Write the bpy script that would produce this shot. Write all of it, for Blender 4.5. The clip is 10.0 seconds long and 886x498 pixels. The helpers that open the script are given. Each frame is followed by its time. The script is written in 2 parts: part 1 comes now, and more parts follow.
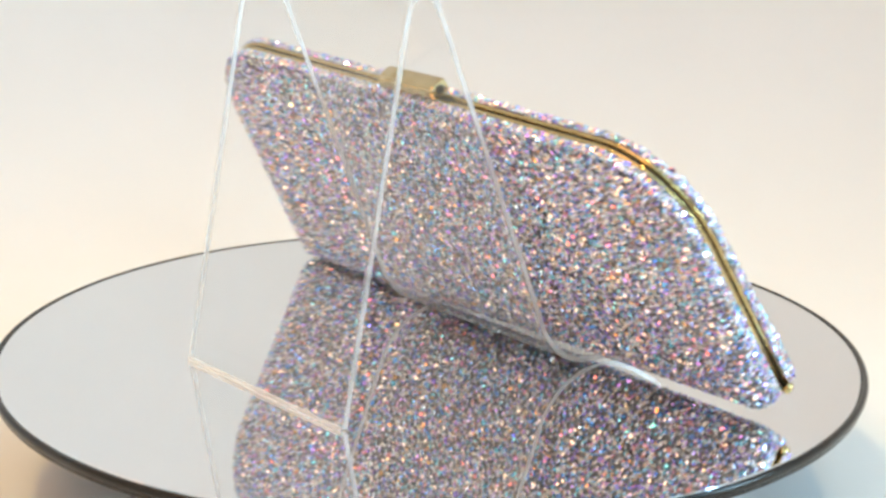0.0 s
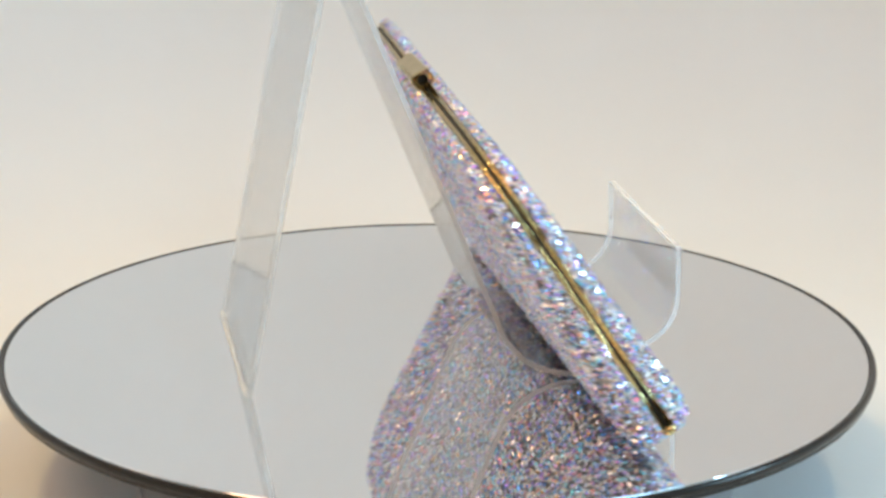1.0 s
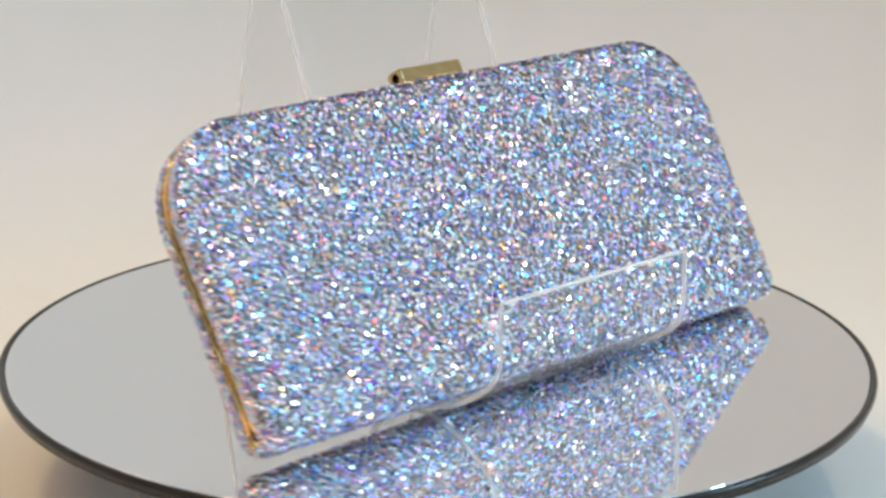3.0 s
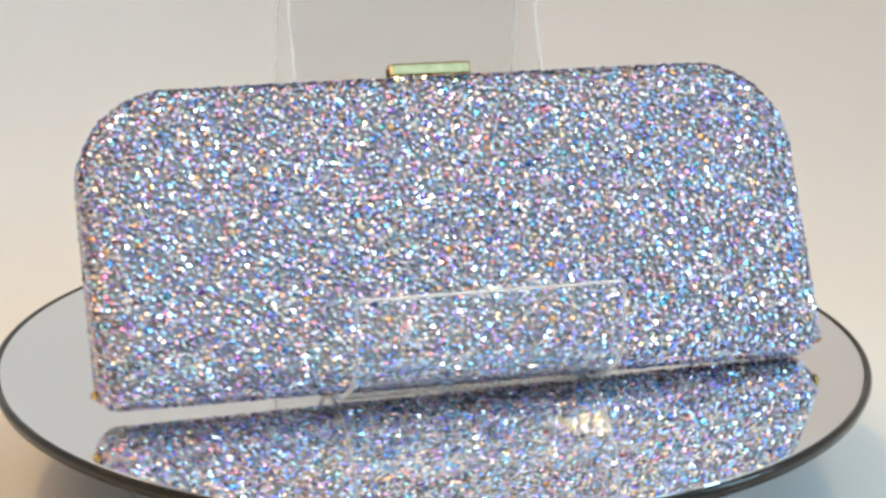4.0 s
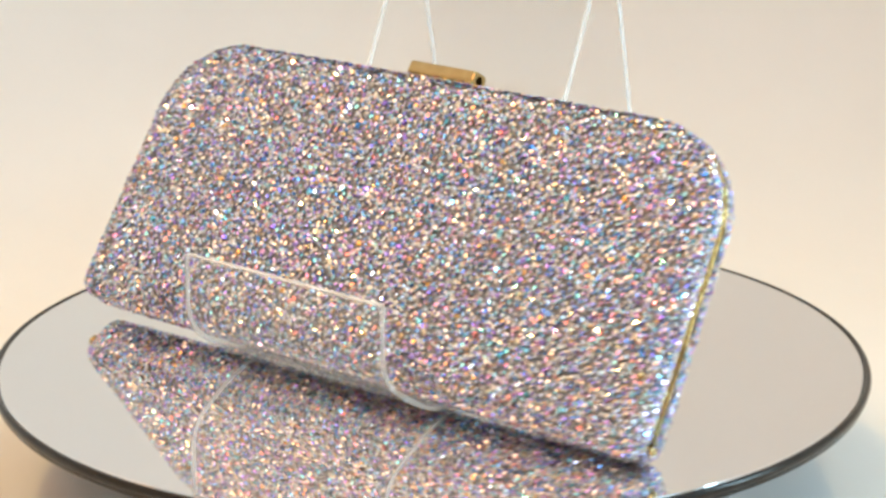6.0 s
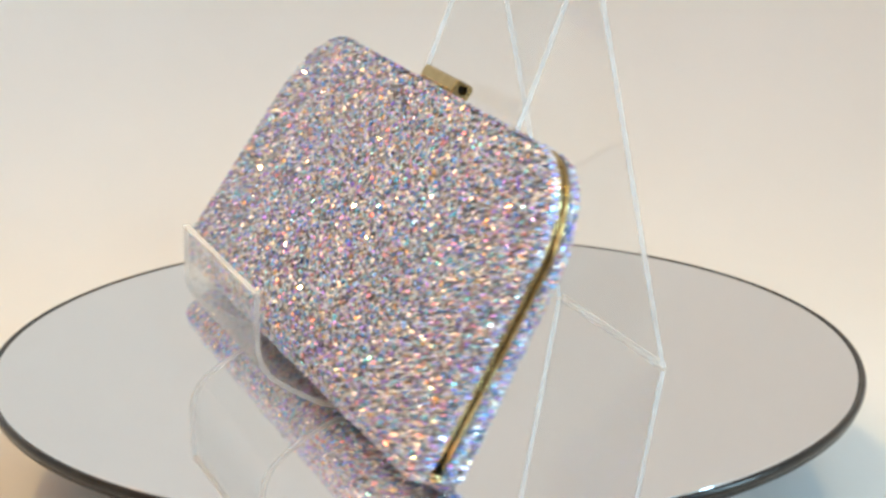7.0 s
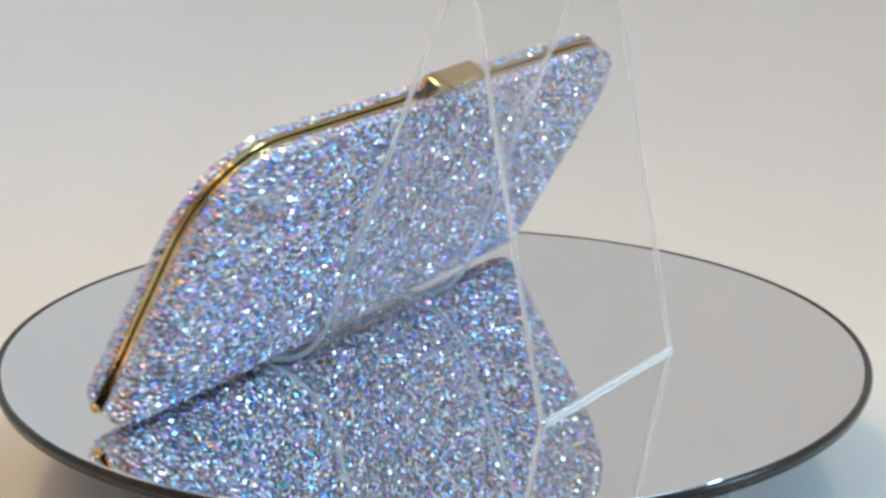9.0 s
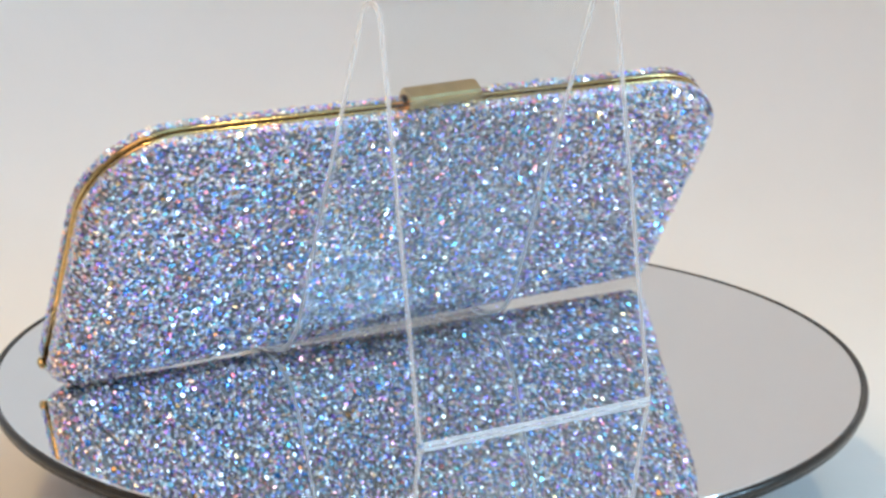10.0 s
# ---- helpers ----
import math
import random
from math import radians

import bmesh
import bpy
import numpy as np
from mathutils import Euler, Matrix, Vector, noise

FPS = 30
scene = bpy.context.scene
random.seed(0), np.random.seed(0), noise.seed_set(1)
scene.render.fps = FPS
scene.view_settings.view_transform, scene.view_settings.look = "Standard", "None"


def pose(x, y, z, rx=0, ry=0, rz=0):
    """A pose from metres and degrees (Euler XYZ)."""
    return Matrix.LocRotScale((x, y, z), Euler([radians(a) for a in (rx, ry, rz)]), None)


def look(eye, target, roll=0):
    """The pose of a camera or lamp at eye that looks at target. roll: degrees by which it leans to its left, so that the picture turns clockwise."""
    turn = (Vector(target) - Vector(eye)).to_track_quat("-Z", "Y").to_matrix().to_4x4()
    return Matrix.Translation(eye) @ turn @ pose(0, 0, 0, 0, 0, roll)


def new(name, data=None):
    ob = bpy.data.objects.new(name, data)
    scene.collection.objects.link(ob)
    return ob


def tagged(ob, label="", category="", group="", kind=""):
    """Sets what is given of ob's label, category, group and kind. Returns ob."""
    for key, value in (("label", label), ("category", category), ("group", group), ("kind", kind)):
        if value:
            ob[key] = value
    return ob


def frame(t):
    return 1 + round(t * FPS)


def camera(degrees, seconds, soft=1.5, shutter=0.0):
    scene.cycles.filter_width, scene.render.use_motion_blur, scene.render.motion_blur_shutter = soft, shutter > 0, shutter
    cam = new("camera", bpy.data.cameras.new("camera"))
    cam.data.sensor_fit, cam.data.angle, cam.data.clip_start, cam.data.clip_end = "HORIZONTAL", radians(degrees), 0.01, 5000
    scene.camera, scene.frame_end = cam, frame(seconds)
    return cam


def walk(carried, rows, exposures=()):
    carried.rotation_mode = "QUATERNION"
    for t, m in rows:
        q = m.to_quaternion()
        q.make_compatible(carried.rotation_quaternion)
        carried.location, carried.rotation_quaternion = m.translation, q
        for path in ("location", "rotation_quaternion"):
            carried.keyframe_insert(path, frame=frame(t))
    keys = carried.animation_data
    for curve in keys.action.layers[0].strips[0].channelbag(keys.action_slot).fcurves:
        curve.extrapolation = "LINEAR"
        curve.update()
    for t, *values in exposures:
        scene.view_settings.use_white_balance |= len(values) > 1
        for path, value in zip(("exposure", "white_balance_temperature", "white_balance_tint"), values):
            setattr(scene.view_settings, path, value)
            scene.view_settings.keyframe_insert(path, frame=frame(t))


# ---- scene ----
cam = camera(22.44, 10.0, soft=3.0, shutter=0.8)
EYE = (0.0, -0.6176, 0.2116)

# seconds, turn to the right, tilt, roll of the camera held by hand
HELD = [(0.0, 0.35, -16.28, 0.58), (0.5, 0.24, -16.20, 0.47), (1.0, 0.16, -16.53, 0.20), (1.5, 0.00, -16.83, 0.06),
        (2.0, -0.15, -16.78, 0.28), (2.5, -0.02, -16.58, 0.32), (3.0, 0.11, -16.35, 0.60), (4.3, 0.29, -16.40, 0.25),
        (4.5, 0.27, -16.44, 0.24), (5.0, 0.32, -16.59, 0.14), (5.5, 0.23, -16.55, 0.02), (5.7, 0.26, -16.45, 0.00),
        (7.0, 0.46, -16.20, -0.24), (7.5, 0.27, -16.54, -0.35), (8.0, 0.05, -16.48, -0.23), (8.5, 0.26, -16.47, -0.08),
        (9.0, 0.27, -16.40, 0.05), (9.5, 0.39, -16.17, 0.12), (10.0, 0.36, -16.03, 0.36)]
# seconds and turn of the turntable
TURN = [(0.0, 129.2), (0.5, 115.0), (1.0, 100.5), (1.5, 86.5), (2.0, 72.4), (2.5, 58.4), (3.0, 44.0), (4.3, 6.6),
        (4.5, 1.1), (5.0, -12.8), (5.5, -27.0), (5.7, -32.5), (7.0, -69.6), (7.5, -83.1), (8.0, -96.9), (8.5, -109.7),
        (9.0, -123.3), (9.5, -136.3), (10.0, -149.8)]


def held(turn, tilt, roll):
    return pose(*EYE, 0, 0, -turn) @ pose(0, 0, 0, 90 + tilt) @ pose(0, 0, 0, 0, 0, roll)


walk(cam, [(t, held(a, b, c)) for t, a, b, c in HELD],
     exposures=[(0.0, -0.24, 7800, 6), (1.0, -0.55, 7600, 5), (1.5, -0.64, 7500, 5), (2.5, -0.73, 7600, 7), (4.3, -0.56, 8000, 7),
                (5.5, -0.37, 8900, 9), (7.0, -0.50, 8100, 7), (8.0, -0.68, 7300, 5), (9.0, -0.76, 7200, 6), (10.0, -0.59, 7200, 8)])

# ---- world and lamps ----
TABLE_Z = -0.040
ROOM = dict(x0=-1.3, x1=1.3, y0=-1.7, y1=0.75, z1=1.35)

world = bpy.data.worlds.new("world")
scene.world = world
world.use_nodes = True
sky = world.node_tree.nodes.new("ShaderNodeTexSky")
sky.sky_type, sky.sun_disc, sky.sun_elevation, sky.sun_rotation = "NISHITA", False, radians(35), radians(120)
world.node_tree.links.new(sky.outputs[0], world.node_tree.nodes["Background"].inputs[0])
world.node_tree.nodes["Background"].inputs[1].default_value = 0.08


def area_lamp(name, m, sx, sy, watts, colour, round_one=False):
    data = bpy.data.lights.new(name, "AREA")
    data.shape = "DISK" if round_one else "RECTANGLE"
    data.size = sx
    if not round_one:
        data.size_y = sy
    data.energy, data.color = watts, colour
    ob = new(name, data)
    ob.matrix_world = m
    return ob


def spot_lamp(name, m, watts, colour, beam, size):
    data = bpy.data.lights.new(name, "SPOT")
    data.energy, data.color, data.spot_size, data.spot_blend, data.shadow_soft_size = watts, colour, radians(beam), 0.9, size
    ob = new(name, data)
    ob.matrix_world = m
    return ob


WARM = (1.0, 0.77, 0.34)
COOL = (0.30, 0.63, 1.0)
area_lamp("window_light_low", look((1.34, -0.28, 0.34), (0, -0.28, 0.34)), 0.26, 0.42, 14.0, (0.42, 0.70, 1.0))
area_lamp("window_light_high", look((1.34, -0.10, 0.96), (0, -0.10, 0.96)), 0.24, 0.48, 15.0, COOL)
spot_lamp("ceiling_spot_west", look((-0.50, 0.12, 1.30), (0, -0.09, 0)), 21.0, WARM, 46, 0.055)
spot_lamp("ceiling_spot_east", look((0.45, 0.15, 1.30), (0, -0.09, 0)), 15.0, WARM, 46, 0.055)
# added lamp in an unseen opening, fills the upright paper from the front
area_lamp("south_fill_light", look((0.62, -1.74, 0.95), (0.62, 0, 0.95)), 0.44, 0.46, 9.0, (0.55, 0.80, 1.0))
area_lamp("shaded_lamp", look((-1.27, 0.06, 0.62), (0, -0.1, 0.1)), 0.30, 0.30, 8.5, (1.0, 0.54, 0.26), True)
# unseen stand-in lamps under the ceiling: warm and cool fill for the crystals
area_lamp("ceiling_fill_west", look((-0.62, -0.80, 1.33), (-0.62, -0.80, 0)), 0.8, 1.4, 14.0, (1.0, 0.63, 0.42))
area_lamp("ceiling_fill_east", look((0.62, -0.80, 1.33), (0.62, -0.80, 0)), 0.8, 1.4, 10.0, (0.26, 0.58, 1.0))


# ---- materials ----
def material(name):
    m = bpy.data.materials.new(name)
    m.use_nodes = True
    return m, m.node_tree.nodes, m.node_tree.links, m.node_tree.nodes["Principled BSDF"]


def ramp(nodes, stops, step=False):
    r = nodes.new("ShaderNodeValToRGB")
    if step:
        r.color_ramp.interpolation = "CONSTANT"
    while len(r.color_ramp.elements) < len(stops):
        r.color_ramp.elements.new(0.5)
    for e, (at, c) in zip(r.color_ramp.elements, stops):
        e.position, e.color = at, (*c, 1)
    return r


def noise_node(nodes, links, scale, detail=4):
    co = nodes.new("ShaderNodeTexCoord")
    n = nodes.new("ShaderNodeTexNoise")
    n.inputs["Scale"].default_value, n.inputs["Detail"].default_value = scale, detail
    links.new(co.outputs["Object"], n.inputs["Vector"])
    return n


def bump(nodes, links, source, bsdf, strength, distance):
    b = nodes.new("ShaderNodeBump")
    b.inputs["Strength"].default_value, b.inputs["Distance"].default_value = strength, distance
    links.new(source, b.inputs["Height"])
    links.new(b.outputs[0], bsdf.inputs["Normal"])


def plain(name, a, b, rough, scale=40, metal=0.0, relief=0.0):
    m, nodes, links, p = material(name)
    n = noise_node(nodes, links, scale)
    r = ramp(nodes, [(0.3, a), (0.7, b)])
    links.new(n.outputs[0], r.inputs[0])
    links.new(r.outputs[0], p.inputs["Base Color"])
    p.inputs["Roughness"].default_value, p.inputs["Metallic"].default_value = rough, metal
    if relief:
        fine = noise_node(nodes, links, scale * 12, 3)
        bump(nodes, links, fine.outputs[0], p, 0.4, relief)
    return m


paper = plain("matte white paper", (0.78, 0.77, 0.76), (0.82, 0.81, 0.80), 0.85, 6, 0, 0.0002)
wall_paint = plain("grey-beige wall paint", (0.70, 0.69, 0.67), (0.75, 0.74, 0.72), 0.8, 3, 0, 0.0005)
table_wood = plain("dark table wood", (0.07, 0.05, 0.035), (0.13, 0.09, 0.06), 0.5, 8)
# dimness of the room behind the camera is put into this wall colour
dim_room_paint = plain("wall paint darkened as dim room", (0.17, 0.17, 0.175), (0.22, 0.22, 0.225), 0.8, 3)
ceiling_paint = plain("white ceiling paint", (0.76, 0.76, 0.75), (0.80, 0.80, 0.79), 0.8, 3, 0, 0.0005)
rim_metal = plain("dark polished rim", (0.010, 0.009, 0.008), (0.022, 0.019, 0.016), 0.22, 30)
rim_metal.node_tree.nodes["Principled BSDF"].inputs["IOR"].default_value = 1.38
base_plastic = plain("grey turntable plastic", (0.25, 0.25, 0.26), (0.3, 0.3, 0.31), 0.45, 50)
backing = plain("silver mesh backing", (0.30, 0.30, 0.32), (0.42, 0.42, 0.44), 0.4, 900, 0.5)
# near-black colour stands in for shade in the frame slit and clasp hole
dark_gap = plain("dark recess shade", (0.02, 0.018, 0.016), (0.04, 0.036, 0.03), 0.6, 200)

gold, nodes, links, p = material("polished light gold")
n = noise_node(nodes, links, 300, 5)
r = ramp(nodes, [(0.3, (0.54, 0.39, 0.18)), (0.7, (0.65, 0.48, 0.24))])
links.new(n.outputs[0], r.inputs[0])
links.new(r.outputs[0], p.inputs["Base Color"])
p.inputs["Metallic"].default_value = 1
rr = ramp(nodes, [(0.3, (0.07,) * 3), (0.75, (0.16,) * 3)])
links.new(n.outputs[0], rr.inputs[0])
links.new(rr.outputs[0], p.inputs["Roughness"])

mirror, nodes, links, p = material("silvered mirror glass")
p.inputs["Base Color"].default_value = (0.97, 0.97, 0.97, 1)
p.inputs["Metallic"].default_value = 1
n = noise_node(nodes, links, 9, 6)
rr = ramp(nodes, [(0.35, (0.004,) * 3), (0.8, (0.03,) * 3)])
links.new(n.outputs[0], rr.inputs[0])
links.new(rr.outputs[0], p.inputs["Roughness"])

acrylic, nodes, links, p = material("clear acrylic")
# a thin clear sheet: it lets light straight through, and its gloss grows towards grazing views
clear, gloss, mixed, bend = (nodes.new(k) for k in ("ShaderNodeBsdfTransparent", "ShaderNodeBsdfGlossy", "ShaderNodeMixShader", "ShaderNodeLayerWeight"))
clear.inputs["Color"].default_value = (0.993, 0.996, 0.996, 1)
bend.inputs["Blend"].default_value = 0.5
steep = nodes.new("ShaderNodeMath")
steep.operation, steep.inputs[1].default_value = "POWER", 5.0
links.new(bend.outputs["Facing"], steep.inputs[0])
sheen = nodes.new("ShaderNodeMapRange")
sheen.inputs["To Min"].default_value, sheen.inputs["To Max"].default_value = 0.04, 0.85
links.new(steep.outputs[0], sheen.inputs["Value"])
n = noise_node(nodes, links, 60, 5)
rr = ramp(nodes, [(0.45, (0.02,) * 3), (0.8, (0.09,) * 3)])
links.new(n.outputs[0], rr.inputs[0])
links.new(rr.outputs[0], gloss.inputs["Roughness"])
links.new(sheen.outputs[0], mixed.inputs[0])
links.new(clear.outputs[0], mixed.inputs[1])
links.new(gloss.outputs[0], mixed.inputs[2])
nodes.remove(p)
links.new(mixed.outputs[0], nodes["Material Output"].inputs["Surface"])


# whitish colour stands in for the light that clear edges gather
acrylic_edge, nodes, links, p = material("whitish acrylic edge glow")
n = noise_node(nodes, links, 400, 4)
r = ramp(nodes, [(0.3, (0.92, 0.94, 0.96)), (0.7, (0.99, 0.99, 0.99))])
links.new(n.outputs[0], r.inputs[0])
links.new(r.outputs[0], p.inputs["Base Color"])
p.inputs["Transmission Weight"].default_value = 0.68
p.inputs["Roughness"].default_value = 0.22
p.inputs["IOR"].default_value = 1.1


def stone_material(name, source):
    """Coated cut crystal on silver foil: the coating gives each stone its own tint."""
    m, nodes, links, p = material(name)
    if source == "island":
        pick = nodes.new("ShaderNodeNewGeometry").outputs["Random Per Island"]
    else:
        pick = nodes.new("ShaderNodeObjectInfo").outputs["Random"]
    tint = ramp(nodes, [(0.00, (0.97, 0.97, 0.96)), (0.10, (0.76, 0.74, 0.73)), (0.24, (0.78, 0.80, 0.96)),
                        (0.33, (0.60, 0.60, 0.63)), (0.46, (0.12, 0.42, 1.00)), (0.57, (0.46, 0.28, 1.00)),
                        (0.68, (1.00, 0.36, 0.38)), (0.73, (1.00, 0.56, 0.22)), (0.77, (0.18, 0.76, 1.00)),
                        (0.87, (1.00, 0.44, 0.80)), (0.91, (0.66, 0.62, 1.00)), (0.96, (1.00, 0.88, 0.66))], True)
    links.new(pick, tint.inputs[0])
    film = nodes.new("ShaderNodeMapRange")
    film.inputs["To Min"].default_value, film.inputs["To Max"].default_value = 260.0, 620.0
    links.new(pick, film.inputs["Value"])
    links.new(film.outputs[0], p.inputs["Thin Film Thickness"])
    p.inputs["Thin Film IOR"].default_value = 1.9
    p.inputs["Metallic"].default_value = 0.88
    # most facets are rough and dull, some at random are smooth and glint
    spread = nodes.new("ShaderNodeMath")
    spread.operation, spread.inputs[1].default_value = "MULTIPLY", 41.3
    links.new(pick, spread.inputs[0])
    rest = nodes.new("ShaderNodeMath")
    rest.operation = "FRACT"
    links.new(spread.outputs[0], rest.inputs[0])
    clean = ramp(nodes, [(0.0, (0.09,) * 3), (0.26, (0.20,) * 3), (0.48, (0.42,) * 3)], True)
    links.new(rest.outputs[0], clean.inputs[0])
    links.new(clean.outputs[0], p.inputs["Roughness"])
    # the dull facets also mix their tint towards grey
    dull = ramp(nodes, [(0.0, (0.0,) * 3), (0.26, (0.05,) * 3), (0.48, (0.26,) * 3)], True)
    links.new(rest.outputs[0], dull.inputs[0])
    shade = nodes.new("ShaderNodeMix")
    shade.data_type = "RGBA"
    shade.inputs[7].default_value = (0.62, 0.60, 0.60, 1)
    links.new(dull.outputs[0], shade.inputs[0])
    links.new(tint.outputs[0], shade.inputs[6])
    links.new(shade.outputs[2], p.inputs["Base Color"])
    p.inputs["Coat Weight"].default_value = 0.1
    p.inputs["Coat Roughness"].default_value = 0.02
    return m


stone_many = stone_material("coated crystals", "island")
stone_one = stone_material("coated crystal", "object")


# ---- mesh helpers ----
def part(name, bm, mat, parent=None, label="", smooth=False):
    me = bpy.data.meshes.new(name)
    bm.normal_update()
    bm.to_mesh(me)
    bm.free()
    me.materials.append(mat)
    if smooth:
        me.polygons.foreach_set("use_smooth", [True] * len(me.polygons))
    ob = new(name, me)
    if parent:
        ob.parent = parent
    if label:
        tagged(ob, label)
    return ob


def skin(bm, rings, closed_ring=True, closed_path=False, caps=False):
    """Bridges rings of points, each with the same count."""
    vs = [[bm.verts.new(q) for q in ring] for ring in rings]
    k = len(vs[0])
    for i in range(len(vs) if closed_path else len(vs) - 1):
        a, b = vs[i], vs[(i + 1) % len(vs)]
        for j in range(k if closed_ring else k - 1):
            bm.faces.new((a[j], a[(j + 1) % k], b[(j + 1) % k], b[j]))
    if caps:
        bm.faces.new(vs[0][::-1])
        bm.faces.new(vs[-1])
    bmesh.ops.recalc_face_normals(bm, faces=bm.faces)
    return vs


def revolve(bm, profile, count=160, closed=True):
    rings = []
    for i in range(count):
        a = 2 * math.pi * i / count
        rings.append([(r * math.cos(a), r * math.sin(a), z) for r, z in profile])
    return skin(bm, rings, closed, True)


def box(bm, x0, y0, z0, x1, y1, z1):
    m = Matrix.Translation(((x0 + x1) / 2, (y0 + y1) / 2, (z0 + z1) / 2)) @ Matrix.Diagonal((x1 - x0, y1 - y0, z1 - z0, 1))
    bmesh.ops.create_cube(bm, size=1, matrix=m)


def spline(points, per=6):
    out = []
    for i in range(len(points) - 1):
        a, b, c, d = (np.array(points[max(0, min(len(points) - 1, k))]) for k in (i - 1, i, i + 1, i + 2))
        for j in range(per):
            s = j / per
            out.append(0.5 * (2 * b + (c - a) * s + (2 * a - 5 * b + 4 * c - d) * s * s + (3 * b - a - 3 * c + d) * s ** 3))
    out.append(np.array(points[-1], dtype=float))
    return out


# ---- the place: paper sweep, walls with a window, ceiling ----
def build_sweep():
    """The sheet curves up behind the turntable, and its sides are drawn a little forward."""
    bm = bmesh.new()
    xs = [-0.80 + 0.05 * i for i in range(33)]
    faces = {}
    for lift in (0.0, -0.001):
        grid = []
        for x in xs:
            k = min(abs(x), 0.30)
            y0 = 0.24 - 1.1 * k * k - 0.66 * max(0.0, abs(x) - 0.30)
            col = [(x, -0.36, TABLE_Z + lift), (x, min(-0.1, y0 - 0.05), TABLE_Z + lift), (x, y0, TABLE_Z + lift)]
            radius = 0.13 + lift
            for i in range(1, 17):
                a = math.pi / 2 * i / 16
                col.append((x, y0 + (radius - 2 * lift) * math.sin(a), TABLE_Z + 0.13 - radius * math.cos(a) + 2 * lift * math.cos(a)))
            col.append((x, y0 + 0.13 - lift, 0.95))
            grid.append([bm.verts.new(q) for q in col])
        faces[lift] = grid
        for a, b in zip(grid, grid[1:]):
            for j in range(len(a) - 1):
                quad = (a[j], b[j], b[j + 1], a[j + 1])
                bm.faces.new(quad if lift == 0.0 else quad[::-1]).smooth = True
    front, back = faces[0.0], faces[-0.001]
    for j in range(len(front[0]) - 1):
        bm.faces.new((front[0][j], front[0][j + 1], back[0][j + 1], back[0][j]))
        bm.faces.new((front[-1][j], back[-1][j], back[-1][j + 1], front[-1][j + 1]))
    for i in range(len(front) - 1):
        for j in (0, -1):
            bm.faces.new((front[i][j], front[i + 1][j], back[i + 1][j], back[i][j]))
    ob = part("backdrop", bm, paper)
    tagged(ob, "seamless white paper sweep curving up behind the turntable", "backdrop", kind="structure")


def wall_with_opening(name, axis, at, thick, a0, a1, z0, z1, hole, paint=None, label="plain grey-beige wall with a window opening"):
    h0, h1, k0, k1 = hole
    bm = bmesh.new()
    for p0, p1, q0, q1 in ((a0, h0, z0, z1), (h1, a1, z0, z1), (h0, h1, z0, k0), (h0, h1, k1, z1)):
        if axis == "x":
            box(bm, at, p0, q0, at + thick, p1, q1)
        else:
            box(bm, p0, at, q0, p1, at + thick, q1)
    tagged(part(name, bm, paint or wall_paint), label, "wall", kind="structure")


def build_room():
    R, low = ROOM, TABLE_Z - 0.05
    bm = bmesh.new()
    box(bm, R["x0"], R["y0"], low, R["x1"], R["y1"], TABLE_Z - 0.002)
    tagged(part("tabletop", bm, table_wood), "plain dark wooden surface under the paper", "table", kind="structure")
    wall_with_opening("wall_east", "x", R["x1"], 0.12, R["y0"], R["y1"], low, 0.63, (-0.41, -0.15, 0.13, 0.55))
    wall_with_opening("wall_east_upper", "x", R["x1"], 0.12, R["y0"], R["y1"], 0.63, R["z1"], (-0.22, 0.02, 0.72, 1.20))
    # this opening is added only for the fill light from the south
    wall_with_opening("wall_south", "y", R["y0"] - 0.12, 0.12, R["x0"], R["x1"], low, R["z1"], (0.40, 0.84, 0.72, 1.18), dim_room_paint, "plain wall darkened for the dim room with an added light opening")
    bm = bmesh.new()
    box(bm, R["x0"] - 0.12, R["y0"] - 0.12, low, R["x0"], R["y1"] + 0.12, R["z1"])
    tagged(part("wall_west", bm, wall_paint), "plain grey-beige wall", "wall", kind="structure")
    bm = bmesh.new()
    box(bm, R["x0"], R["y1"], low, R["x1"], R["y1"] + 0.12, R["z1"])
    tagged(part("wall_north", bm, wall_paint), "plain grey-beige wall behind the paper sweep", "wall", kind="structure")
    bm = bmesh.new()
    box(bm, R["x0"] - 0.12, R["y0"] - 0.12, R["z1"], R["x1"] + 0.12, R["y1"] + 0.12, R["z1"] + 0.1)
    tagged(part("ceiling", bm, ceiling_paint), "plain white ceiling", "ceiling", kind="structure")


def build_window(name, y0, y1, z0, z1, bar):
    win = new(name)
    tagged(win, "small white-framed window with daylight behind it", "window", kind="structure")
    for what, a0, a1, b0, b1, x0, x1 in (("transom", y0 + 0.002, y1 - 0.002, bar - 0.012, bar + 0.012, 1.302, 1.322),
                                         ("window_sill", y0 - 0.015, y1 + 0.015, z0 - 0.024, z0 - 0.001, 1.270, 1.299)):
        bm = bmesh.new()
        box(bm, x0, a0, b0, x1, a1, b1)
        part(what, bm, ceiling_paint, win)


build_sweep()
build_room()
build_window("window_1", -0.41, -0.15, 0.13, 0.55, 0.274)
build_window("window_2", -0.22, 0.02, 0.72, 1.20, 0.90)


# ---- the mirror turntable ----
def build_base():
    bm = bmesh.new()
    revolve(bm, [(0.001, TABLE_Z), (0.086, TABLE_Z), (0.088, TABLE_Z + 0.002), (0.088, TABLE_Z + 0.020),
                 (0.086, TABLE_Z + 0.022), (0.030, TABLE_Z + 0.023), (0.030, -0.0075), (0.001, -0.0075)], 96)
    return tagged(part("turntable_base", bm, base_plastic, smooth=False), "low grey motor base standing on the paper", "turntable base")


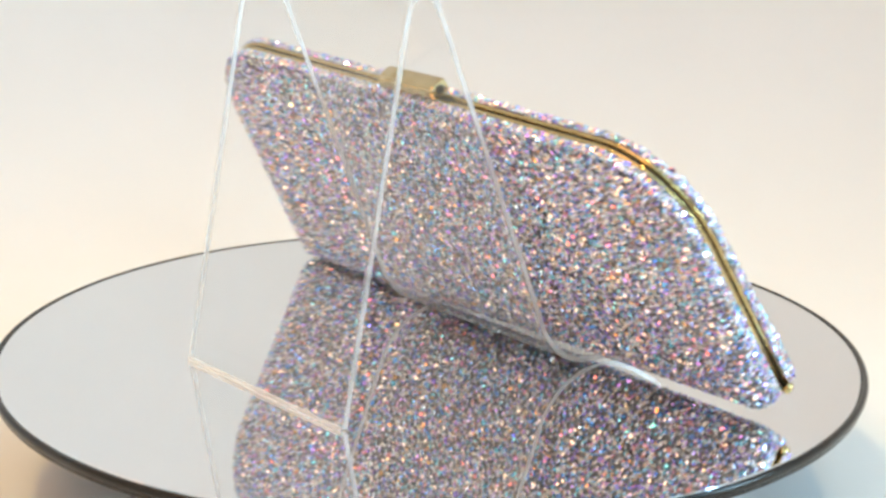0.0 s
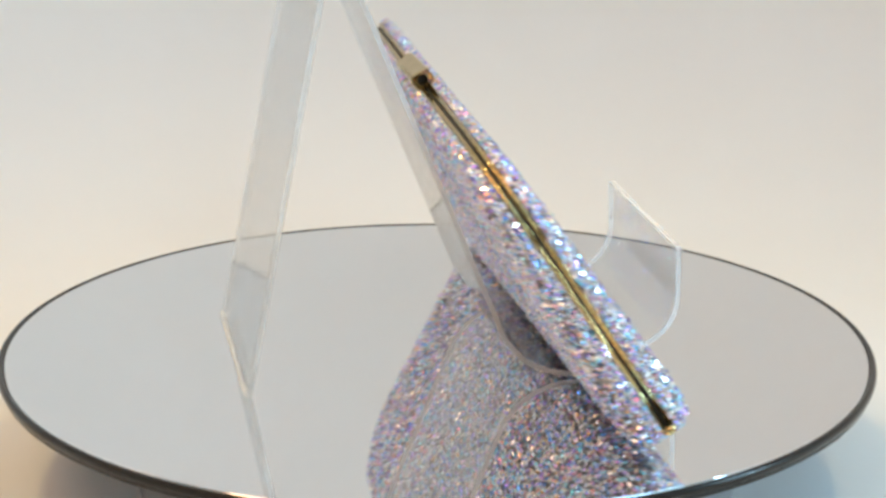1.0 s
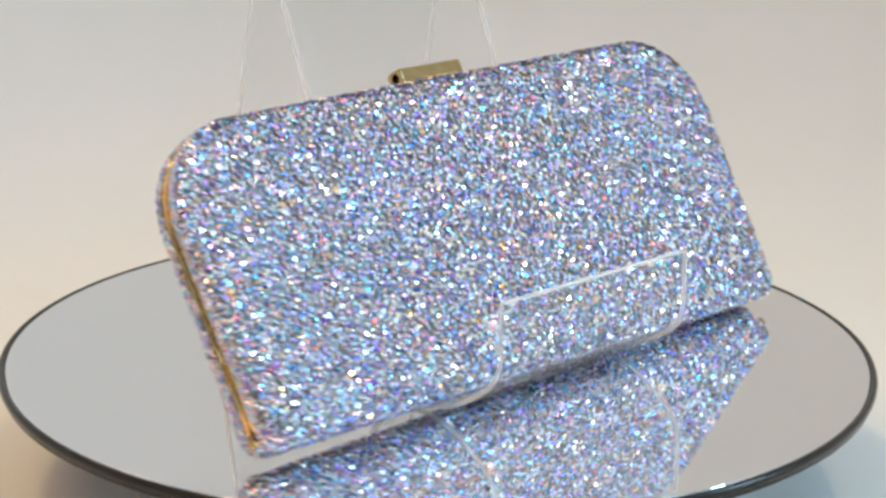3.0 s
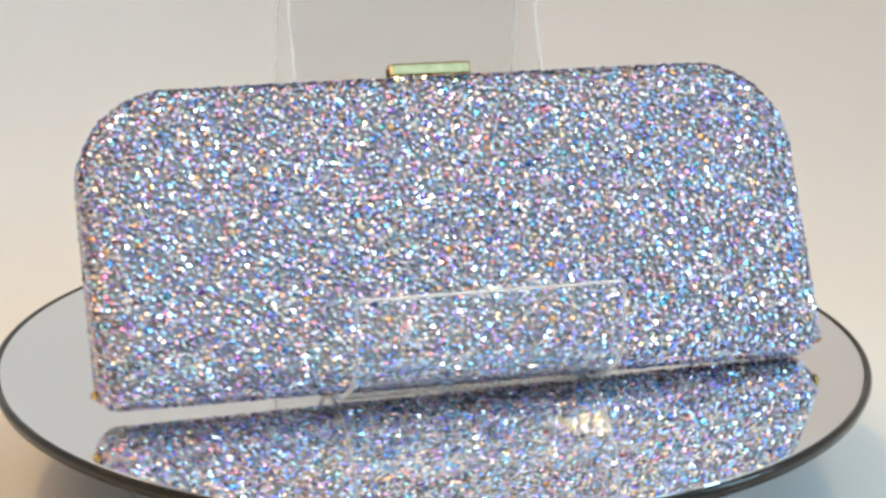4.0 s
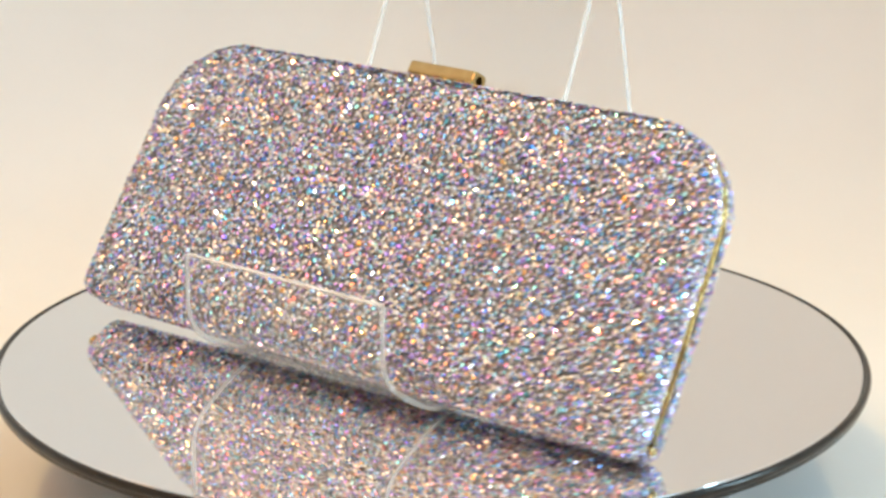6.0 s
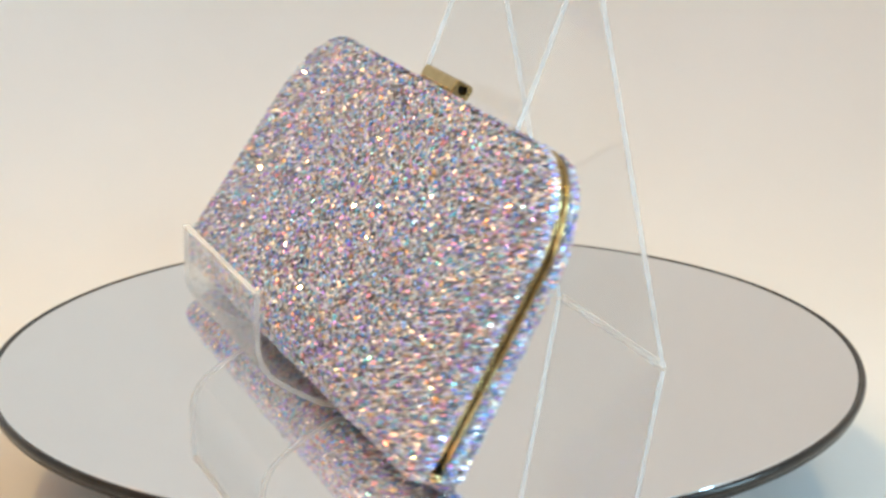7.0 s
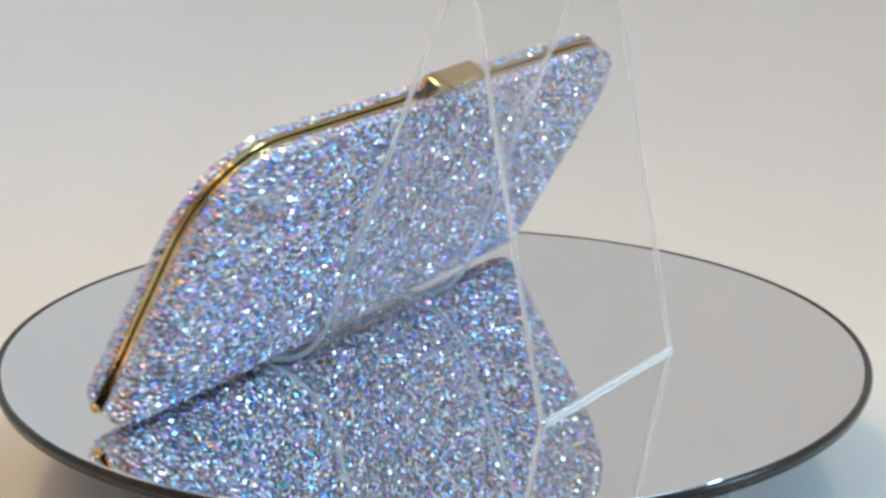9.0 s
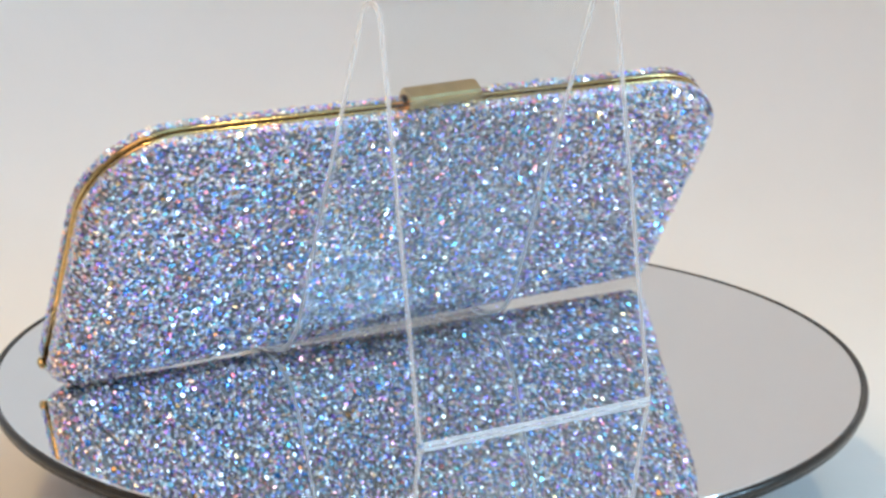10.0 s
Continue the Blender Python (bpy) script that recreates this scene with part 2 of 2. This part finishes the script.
def build_mirror():
    top = new("mirror_turntable")
    tagged(top, "round mirror plate with a dark polished rim", "turntable")
    bm = bmesh.new()
    revolve(bm, [(0.0002, 0.0), (0.1241, 0.0), (0.1244, -0.0003), (0.1244, -0.0022), (0.0002, -0.0022)], 200)
    part("mirror_plate", bm, mirror, top, "clear round mirror glass")
    bm = bmesh.new()
    prof = [(0.1245, -0.0026), (0.1245, -0.0003)]
    for i in range(11):
        a = math.pi * (0.80 - 1.25 * i / 10)
        prof.append((0.1255 + 0.0010 * math.cos(a), -0.0012 + 0.0014 * math.sin(a)))
    prof += [(0.1256, -0.0036), (0.1246, -0.0043), (0.1200, -0.0046)]
    revolve(bm, prof, 200)
    part("rim", bm, rim_metal, top, "dark polished rounded rim", True)
    bm = bmesh.new()
    revolve(bm, [(0.0002, -0.0024), (0.1243, -0.0024), (0.1243, -0.0032), (0.1190, -0.0045), (0.0002, -0.0073)], 120)
    part("backplate", bm, rim_metal, top)
    return top


# ---- the bent acrylic stand ----
def build_stand():
    centre = spline([(-0.0612, 0.0358), (-0.0614, 0.0280), (-0.0611, 0.0190), (-0.0580, 0.0128), (-0.0520, 0.0082),
                     (-0.0440, 0.0036), (-0.0359, 0.0014), (-0.0270, 0.0018), (-0.0185, 0.0055), (-0.0122, 0.0125)], 6)
    centre += [np.array((-0.0122 + 0.409 * (z - 0.0125), z)) for z in (0.03, 0.05, 0.07, 0.09, 0.103)]
    centre += [np.array(q) for q in spline([(0.0269, 0.1078), (0.0290, 0.1118), (0.0328, 0.1135), (0.0363, 0.1118), (0.0377, 0.1080)], 4)]
    centre += [np.array((0.0376 + 0.193 * (0.1085 - z), z)) for z in (0.09, 0.07, 0.05, 0.03, 0.012, 0.0006)]
    half, thick = 0.0364, 0.0007
    normals = []
    for i in range(len(centre)):
        d = centre[min(len(centre) - 1, i + 1)] - centre[max(0, i - 1)]
        d = d / np.linalg.norm(d)
        normals.append(np.array((-d[1], d[0])))

    def strip(x0, x1, t0, t1, k0=0, k1=None):
        rings = []
        for q, nrm in list(zip(centre, normals))[k0:k1]:
            ring = []
            for x, k in ((x0, t1), (x1, t1), (x1, t0), (x0, t0)):
                y, z = q + nrm * k
                ring.append((x, y, max(z, 0.0003)))
            rings.append(ring)
        bm = bmesh.new()
        skin(bm, rings, True, False, True)
        return bm

    stand = new("display_stand")
    tagged(stand, "clear bent acrylic easel stand holding the clutch bag", "display stand")
    sheet = part("bent_sheet", strip(-half, half, -thick, thick), acrylic, stand, "clear bent acrylic sheet")
    # separate whitish strips paint the bright lines along the sheet's edges
    edges = [part("cut_edge", strip(x, x + 0.0005, -0.0007, 0.0007), acrylic_edge, stand, "whitish strip painted as the light gathered in the acrylic edge")
             for x in (-half - 0.0005, half)]
    for y, z, dy, dz in ((-0.0612, 0.0358, 0.0008, 0.0005), (centre[-1][0], 0.0003, 0.0008, 0.0)):
        if dz:
            bm = bmesh.new()
            box(bm, -half, y - dy, z + 0.0001, half, y + dy, z + 0.0006)
            edges.append(part("lip_edge", bm, acrylic_edge, stand, "whitish strip painted as the light gathered in the acrylic edge"))
        else:
            bm = bmesh.new()
            box(bm, -half, y + 0.0009, 0.0002, half, y + 0.0013, 0.0013)
            edges.append(part("foot_edge", bm, acrylic_edge, stand, "whitish strip painted as the light gathered in the acrylic edge"))
    for ob in (sheet, *edges):
        ob.visible_shadow = False
    return stand


# ---- the crystal clutch bag ----
HALF_W, TOP, LOW, THICK, EDGE, ROUND = 0.1030, 0.0832, -0.0036, 0.0074, 0.0019, 0.014


def twisted(q):
    """The soft frame is slightly twisted: one end leans further back than the other."""
    a = radians(2.2) * q[0] / HALF_W
    c, s = math.cos(a), math.sin(a)
    return (q[0], q[1] * c - q[2] * s, q[1] * s + q[2] * c)


def twist(bm):
    for v in bm.verts:
        v.co = twisted(v.co)
    return bm


def inset(u, v):
    """How far a place on the face lies inside the outline."""
    cu, cv = abs(u), v - (TOP + LOW) / 2
    r = 0.027 if cv > 0 else 0.006
    qx, qy = cu - HALF_W + r, abs(cv) - (TOP - LOW) / 2 + r
    return -(math.hypot(max(qx, 0), max(qy, 0)) + min(max(qx, qy), 0) - r)


def bulge(u, v):
    k = min(max(inset(u, v), 0) / ROUND, 1)
    return EDGE + THICK * (1.14 - 0.55 * max(v, 0) / TOP) * max(0.0, 1 - (1 - k) ** 3) ** (1 / 3)


def deep(w, side):
    """The front shell is flatter than the back one."""
    return w if w < EDGE else EDGE + (0.74 if side > 0 else 1.04) * (w - EDGE)


def outline(grow=0.0, whole=True, steps=12):
    """The outline from the one hinge over the top to the other, and back along the bottom."""
    pts = [(-HALF_W - grow, 0.0), (-HALF_W - grow, 0.028)]
    for cx, a0 in ((-1, math.pi), (1, math.pi / 2)):
        for i in range(steps + 1):
            a = a0 - math.pi / 2 * i / steps
            pts.append((cx * (HALF_W - 0.027) + (0.027 + grow) * math.cos(a), TOP - 0.027 + (0.027 + grow) * math.sin(a)))
        if cx < 0:
            pts += [(-0.05, TOP + grow), (0.0, TOP + grow), (0.05, TOP + grow)]
    pts += [(HALF_W + grow, 0.028), (HALF_W + grow, 0.0)]
    if whole:
        for cx, a0 in ((1, 0.0), (-1, -math.pi / 2)):
            for i in range(5):
                a = a0 - math.pi / 2 * i / 4
                pts.append((cx * (HALF_W - 0.006) + (0.006 + grow) * math.cos(a), LOW + 0.006 + (0.006 + grow) * math.sin(a)))
            if cx > 0:
                pts += [(0.05, LOW - grow), (0.0, LOW - grow), (-0.05, LOW - grow)]
    return pts


def build_shell(name, side, parent):
    coarse, line, rings = outline(), [], []
    for (u0, v0), (u1, v1) in zip(coarse, coarse[1:] + coarse[:1]):
        count = max(1, int(math.hypot(u1 - u0, v1 - v0) / 0.0035))
        line += [(u0 + (u1 - u0) * i / count, v0 + (v1 - v0) * i / count) for i in range(count)]
    mid = (TOP + LOW) / 2
    rings.append([(u, -side * 0.0012, v) for u, v in line])
    for k in (1.0, 0.99, 0.975, 0.955, 0.93, 0.90, 0.87, 0.83, 0.79, 0.75, 0.70, 0.65, 0.60, 0.55, 0.50, 0.44, 0.38, 0.32, 0.26, 0.20, 0.14, 0.08, 0.03):
        rings.append([(u * k, -side * (deep(bulge(u * k, mid + (v - mid) * k), side) - 0.0006), mid + (v - mid) * k) for u, v in line])
    bm = bmesh.new()
    skin(bm, rings, True, False, True)
    return part(name, twist(bm), backing, parent, "half shell covered in close-set iridescent crystals", True)


def scatter(spacing, tries):
    """Places on the bulged face, no two nearer than the spacing, denser in plan where the face slopes away."""
    rng = random.Random(7)
    cell, grid, out = spacing, {}, []
    for _ in range(tries):
        u, v = rng.uniform(-HALF_W, HALF_W), rng.uniform(LOW, TOP)
        d = inset(u, v)
        if d < 0.0001:
            continue
        if d > 0.006 and rng.random() > 0.45:
            continue
        w = bulge(u, v)
        key = (int(u // cell), int(v // cell), int(w // cell))
        near = False
        for a in (-1, 0, 1):
            for b in (-1, 0, 1):
                for c in (-1, 0, 1):
                    for q in grid.get((key[0] + a, key[1] + b, key[2] + c), ()):
                        if (q[0] - u) ** 2 + (q[1] - v) ** 2 + (q[2] - w) ** 2 < spacing * spacing:
                            near = True
                            break
        if near:
            continue
        grid.setdefault(key, []).append((u, v, w))
        e = 0.0004
        gu = (bulge(u + e, v) - bulge(u - e, v)) / (2 * e)
        gv = (bulge(u, v + e) - bulge(u, v - e)) / (2 * e)
        lim = max(1.0, math.hypot(gu, gv) / 3.0)
        out.append((u, v, w, gu / lim, gv / lim))
    return out


def stone_shape():
    """A cut stone whose facets are faces of their own: each takes its own tint from the coating."""
    base = [Vector((math.cos(a), math.sin(a), 0.0)) for a in [math.pi / 3 * i for i in range(6)]]
    top = [Vector((0.62 * math.cos(a), 0.62 * math.sin(a), 0.30)) for a in [math.pi / 3 * (2 * i + 0.5) for i in range(3)]]
    vs, fs = [], []
    facets = [top]
    for i in range(3):
        facets.append([base[2 * i], base[2 * i + 1], top[i]])
        facets.append([base[2 * i + 1], base[(2 * i + 2) % 6], top[(i + 1) % 3], top[i]])
    for facet in facets:
        fs.append(tuple(range(len(vs), len(vs) + len(facet))))
        vs += [tuple(q) for q in facet]
    return np.array(vs), fs


def stone_pose(place, side, rng):
    u, v, w, gu, gv = place
    nrm = Vector((-gu, -side, -gv)).normalized()
    nrm = (nrm + 0.22 * Vector((rng.gauss(0, 1), rng.gauss(0, 1), rng.gauss(0, 1)))).normalized()
    turn = nrm.to_track_quat("Z", "Y").to_matrix() @ Matrix.Rotation(rng.uniform(0, 6.28), 3, "Z")
    size = rng.uniform(0.00092, 0.00122)
    return Vector(twisted((u, -side * deep(w, side), v))), turn, np.array((size * rng.uniform(0.85, 1.15), size * rng.uniform(0.6, 1.0), size))


def build_crystals(shell, side, places, singles, seed):
    rng = random.Random(seed)
    vs, fs = stone_shape()
    allv, allf = [], []
    one = bpy.data.meshes.new("crystal")
    one.from_pydata([tuple(q) for q in vs * 0.00104], [], fs)
    one.materials.append(stone_one)
    for i, place in enumerate(places):
        at, turn, size = stone_pose(place, side, rng)
        if i in singles:
            ob = new("crystal", one)
            ob.parent = shell
            ob.matrix_basis = Matrix.Translation(at) @ turn.to_4x4()
            continue
        n0 = len(allv) * len(vs)
        allv.append((vs * size) @ np.array(turn).T + np.array(at))
        allf += [tuple(n0 + k for k in f) for f in fs]
    me = bpy.data.meshes.new("crystals")
    me.from_pydata(np.concatenate(allv).tolist(), [], allf)
    me.materials.append(stone_many)
    ob = new("crystal_cover", me)
    ob.parent = shell
    tagged(ob, "close-set faceted crystals with an iridescent coating", kind="stuff")


def build_frame(name, side, parent):
    line = outline(0.0, False)
    rings = []
    sect = [(-0.0020, 0.0004), (-0.0002, 0.0004), (0.0001, 0.0007), (0.0002, 0.0011), (0.0001, 0.0015), (-0.0002, 0.0018), (-0.0008, 0.0020), (-0.0020, 0.0020)]
    for i, (u, v) in enumerate(line):
        a, b = line[max(0, i - 1)], line[min(len(line) - 1, i + 1)]
        k = math.hypot(b[0] - a[0], b[1] - a[1])
        nu, nv = -(b[1] - a[1]) / k, (b[0] - a[0]) / k
        rings.append([(u + nu * o, -side * w, v + nv * o) for o, w in sect])
    bm = bmesh.new()
    skin(bm, rings, True, False, True)
    return part(name, twist(bm), gold, parent, "thin polished gold frame strip", True)


def build_clasp(parent):
    u0, u1, cv = -0.0128, 0.0108, TOP + 0.0026
    out, inn = [], []
    for i in range(24):
        a = 2 * math.pi * i / 24
        c, s = math.cos(a), math.sin(a)
        k = (abs(c) ** 5 + abs(s) ** 5) ** -0.2
        out.append((c * k * 0.0031, s * k * 0.0023))
        inn.append((c * 0.0015, s * 0.0014))
    def ring(shape, u, grow=1.0):
        return [(u, w * grow, cv + v * grow) for w, v in shape]
    bm = bmesh.new()
    skin(bm, [ring(inn, u0 + 0.003), ring(inn, u0), ring(out, u0, 0.93), ring(out, u0 + 0.0004), ring(out, u1 - 0.0004),
              ring(out, u1, 0.93), ring(inn, u1), ring(inn, u1 - 0.003)])
    clasp = part("clasp", bm, gold, parent, "hollow square gold bar clasp on the top edge")
    # dark plug takes the place of shade in the hollow ends
    bm = bmesh.new()
    skin(bm, [ring(inn, u0 + 0.0028, 0.98), ring(inn, u1 - 0.0028, 0.98)], True, False, True)
    part("barrel", bm, dark_gap, clasp, "dark plug for the shade inside the clasp")
    bm = bmesh.new()
    box(bm, u0 + 0.003, -0.0012, TOP - 0.001, u1 - 0.003, 0.0012, TOP + 0.0006)
    part("clasp_foot", bm, gold, clasp)


def build_hinge(u, parent):
    bm = bmesh.new()
    bmesh.ops.create_uvsphere(bm, u_segments=12, v_segments=8, radius=0.0013, matrix=Matrix.Translation((u, 0, -0.0002)) @ Matrix.Diagonal((0.9, 1.5, 1.0, 1)))
    part("hinge_pin", bm, gold, parent, "small gold hinge pin", True)


def build_bag():
    bag = new("clutch_bag")
    tagged(bag, "silver crystal-covered clutch bag with gold frame on acrylic stand", "clutch bag")
    places = scatter(0.00140, 360000)
    rng = random.Random(3)
    # rows of stones round the steep side of each shell, and under its bottom
    line = outline()
    for (u0, v0), (u1, v1) in zip(line, line[1:] + line[:1]):
        run = math.hypot(u1 - u0, v1 - v0)
        nu, nv = -(v1 - v0) / run, (u1 - u0) / run
        for i in range(max(1, round(run / 0.00135))):
            for w in ((0.0027, 0.0040) if nv > -0.5 else (0.0006, 0.0018, 0.0030, 0.0042)):
                k = (i + rng.uniform(0.3, 0.7)) * 0.00135 / run
                places.append((u0 + (u1 - u0) * k, v0 + (v1 - v0) * k, w + rng.uniform(-0.0002, 0.0002), -5 * nu, -5 * nv))
    front = build_shell("front_shell", 1, bag)
    back = build_shell("back_shell", -1, bag)
    mid = [i for i, q in enumerate(places) if inset(q[0], q[1]) > 0.004]
    build_crystals(front, 1, places, set(rng.sample(mid, min(300, len(mid)))), 11)
    build_crystals(back, -1, places, set(rng.sample(mid, min(300, len(mid)))), 12)
    build_frame("frame_front", 1, bag)
    build_frame("frame_back", -1, bag)
    # dark strip laid in the slit as the shade between both frame halves
    slit = outline(-0.0009, False)
    bm = bmesh.new()
    skin(bm, [[(u, 0.0010, v), (u * 0.985, 0.0010, v * 0.985), (u * 0.985, -0.0010, v * 0.985), (u, -0.0010, v)] for u, v in slit], True, False, True)
    part("slit_shade", twist(bm), dark_gap, bag)
    build_clasp(bag)
    build_hinge(-HALF_W - 0.0008, bag)
    build_hinge(HALF_W + 0.0008, bag)
    return bag


turntable_base = build_base()
mirror_turntable = build_mirror()
display_stand = build_stand()
clutch_bag = build_bag()
BAG_REST = pose(0.0012, -0.0386, 0.0077, 0, 0.72, 1.08) @ pose(0, 0, 0, -31.7)


def motions():
    walk(mirror_turntable, [(t, pose(0, 0, 0, 0, 0, a)) for t, a in TURN])
    walk(display_stand, [(t, pose(0, 0, 0, 0, 0, a)) for t, a in TURN])
    walk(clutch_bag, [(t, pose(0, 0, 0, 0, 0, a) @ BAG_REST) for t, a in TURN])


motions()
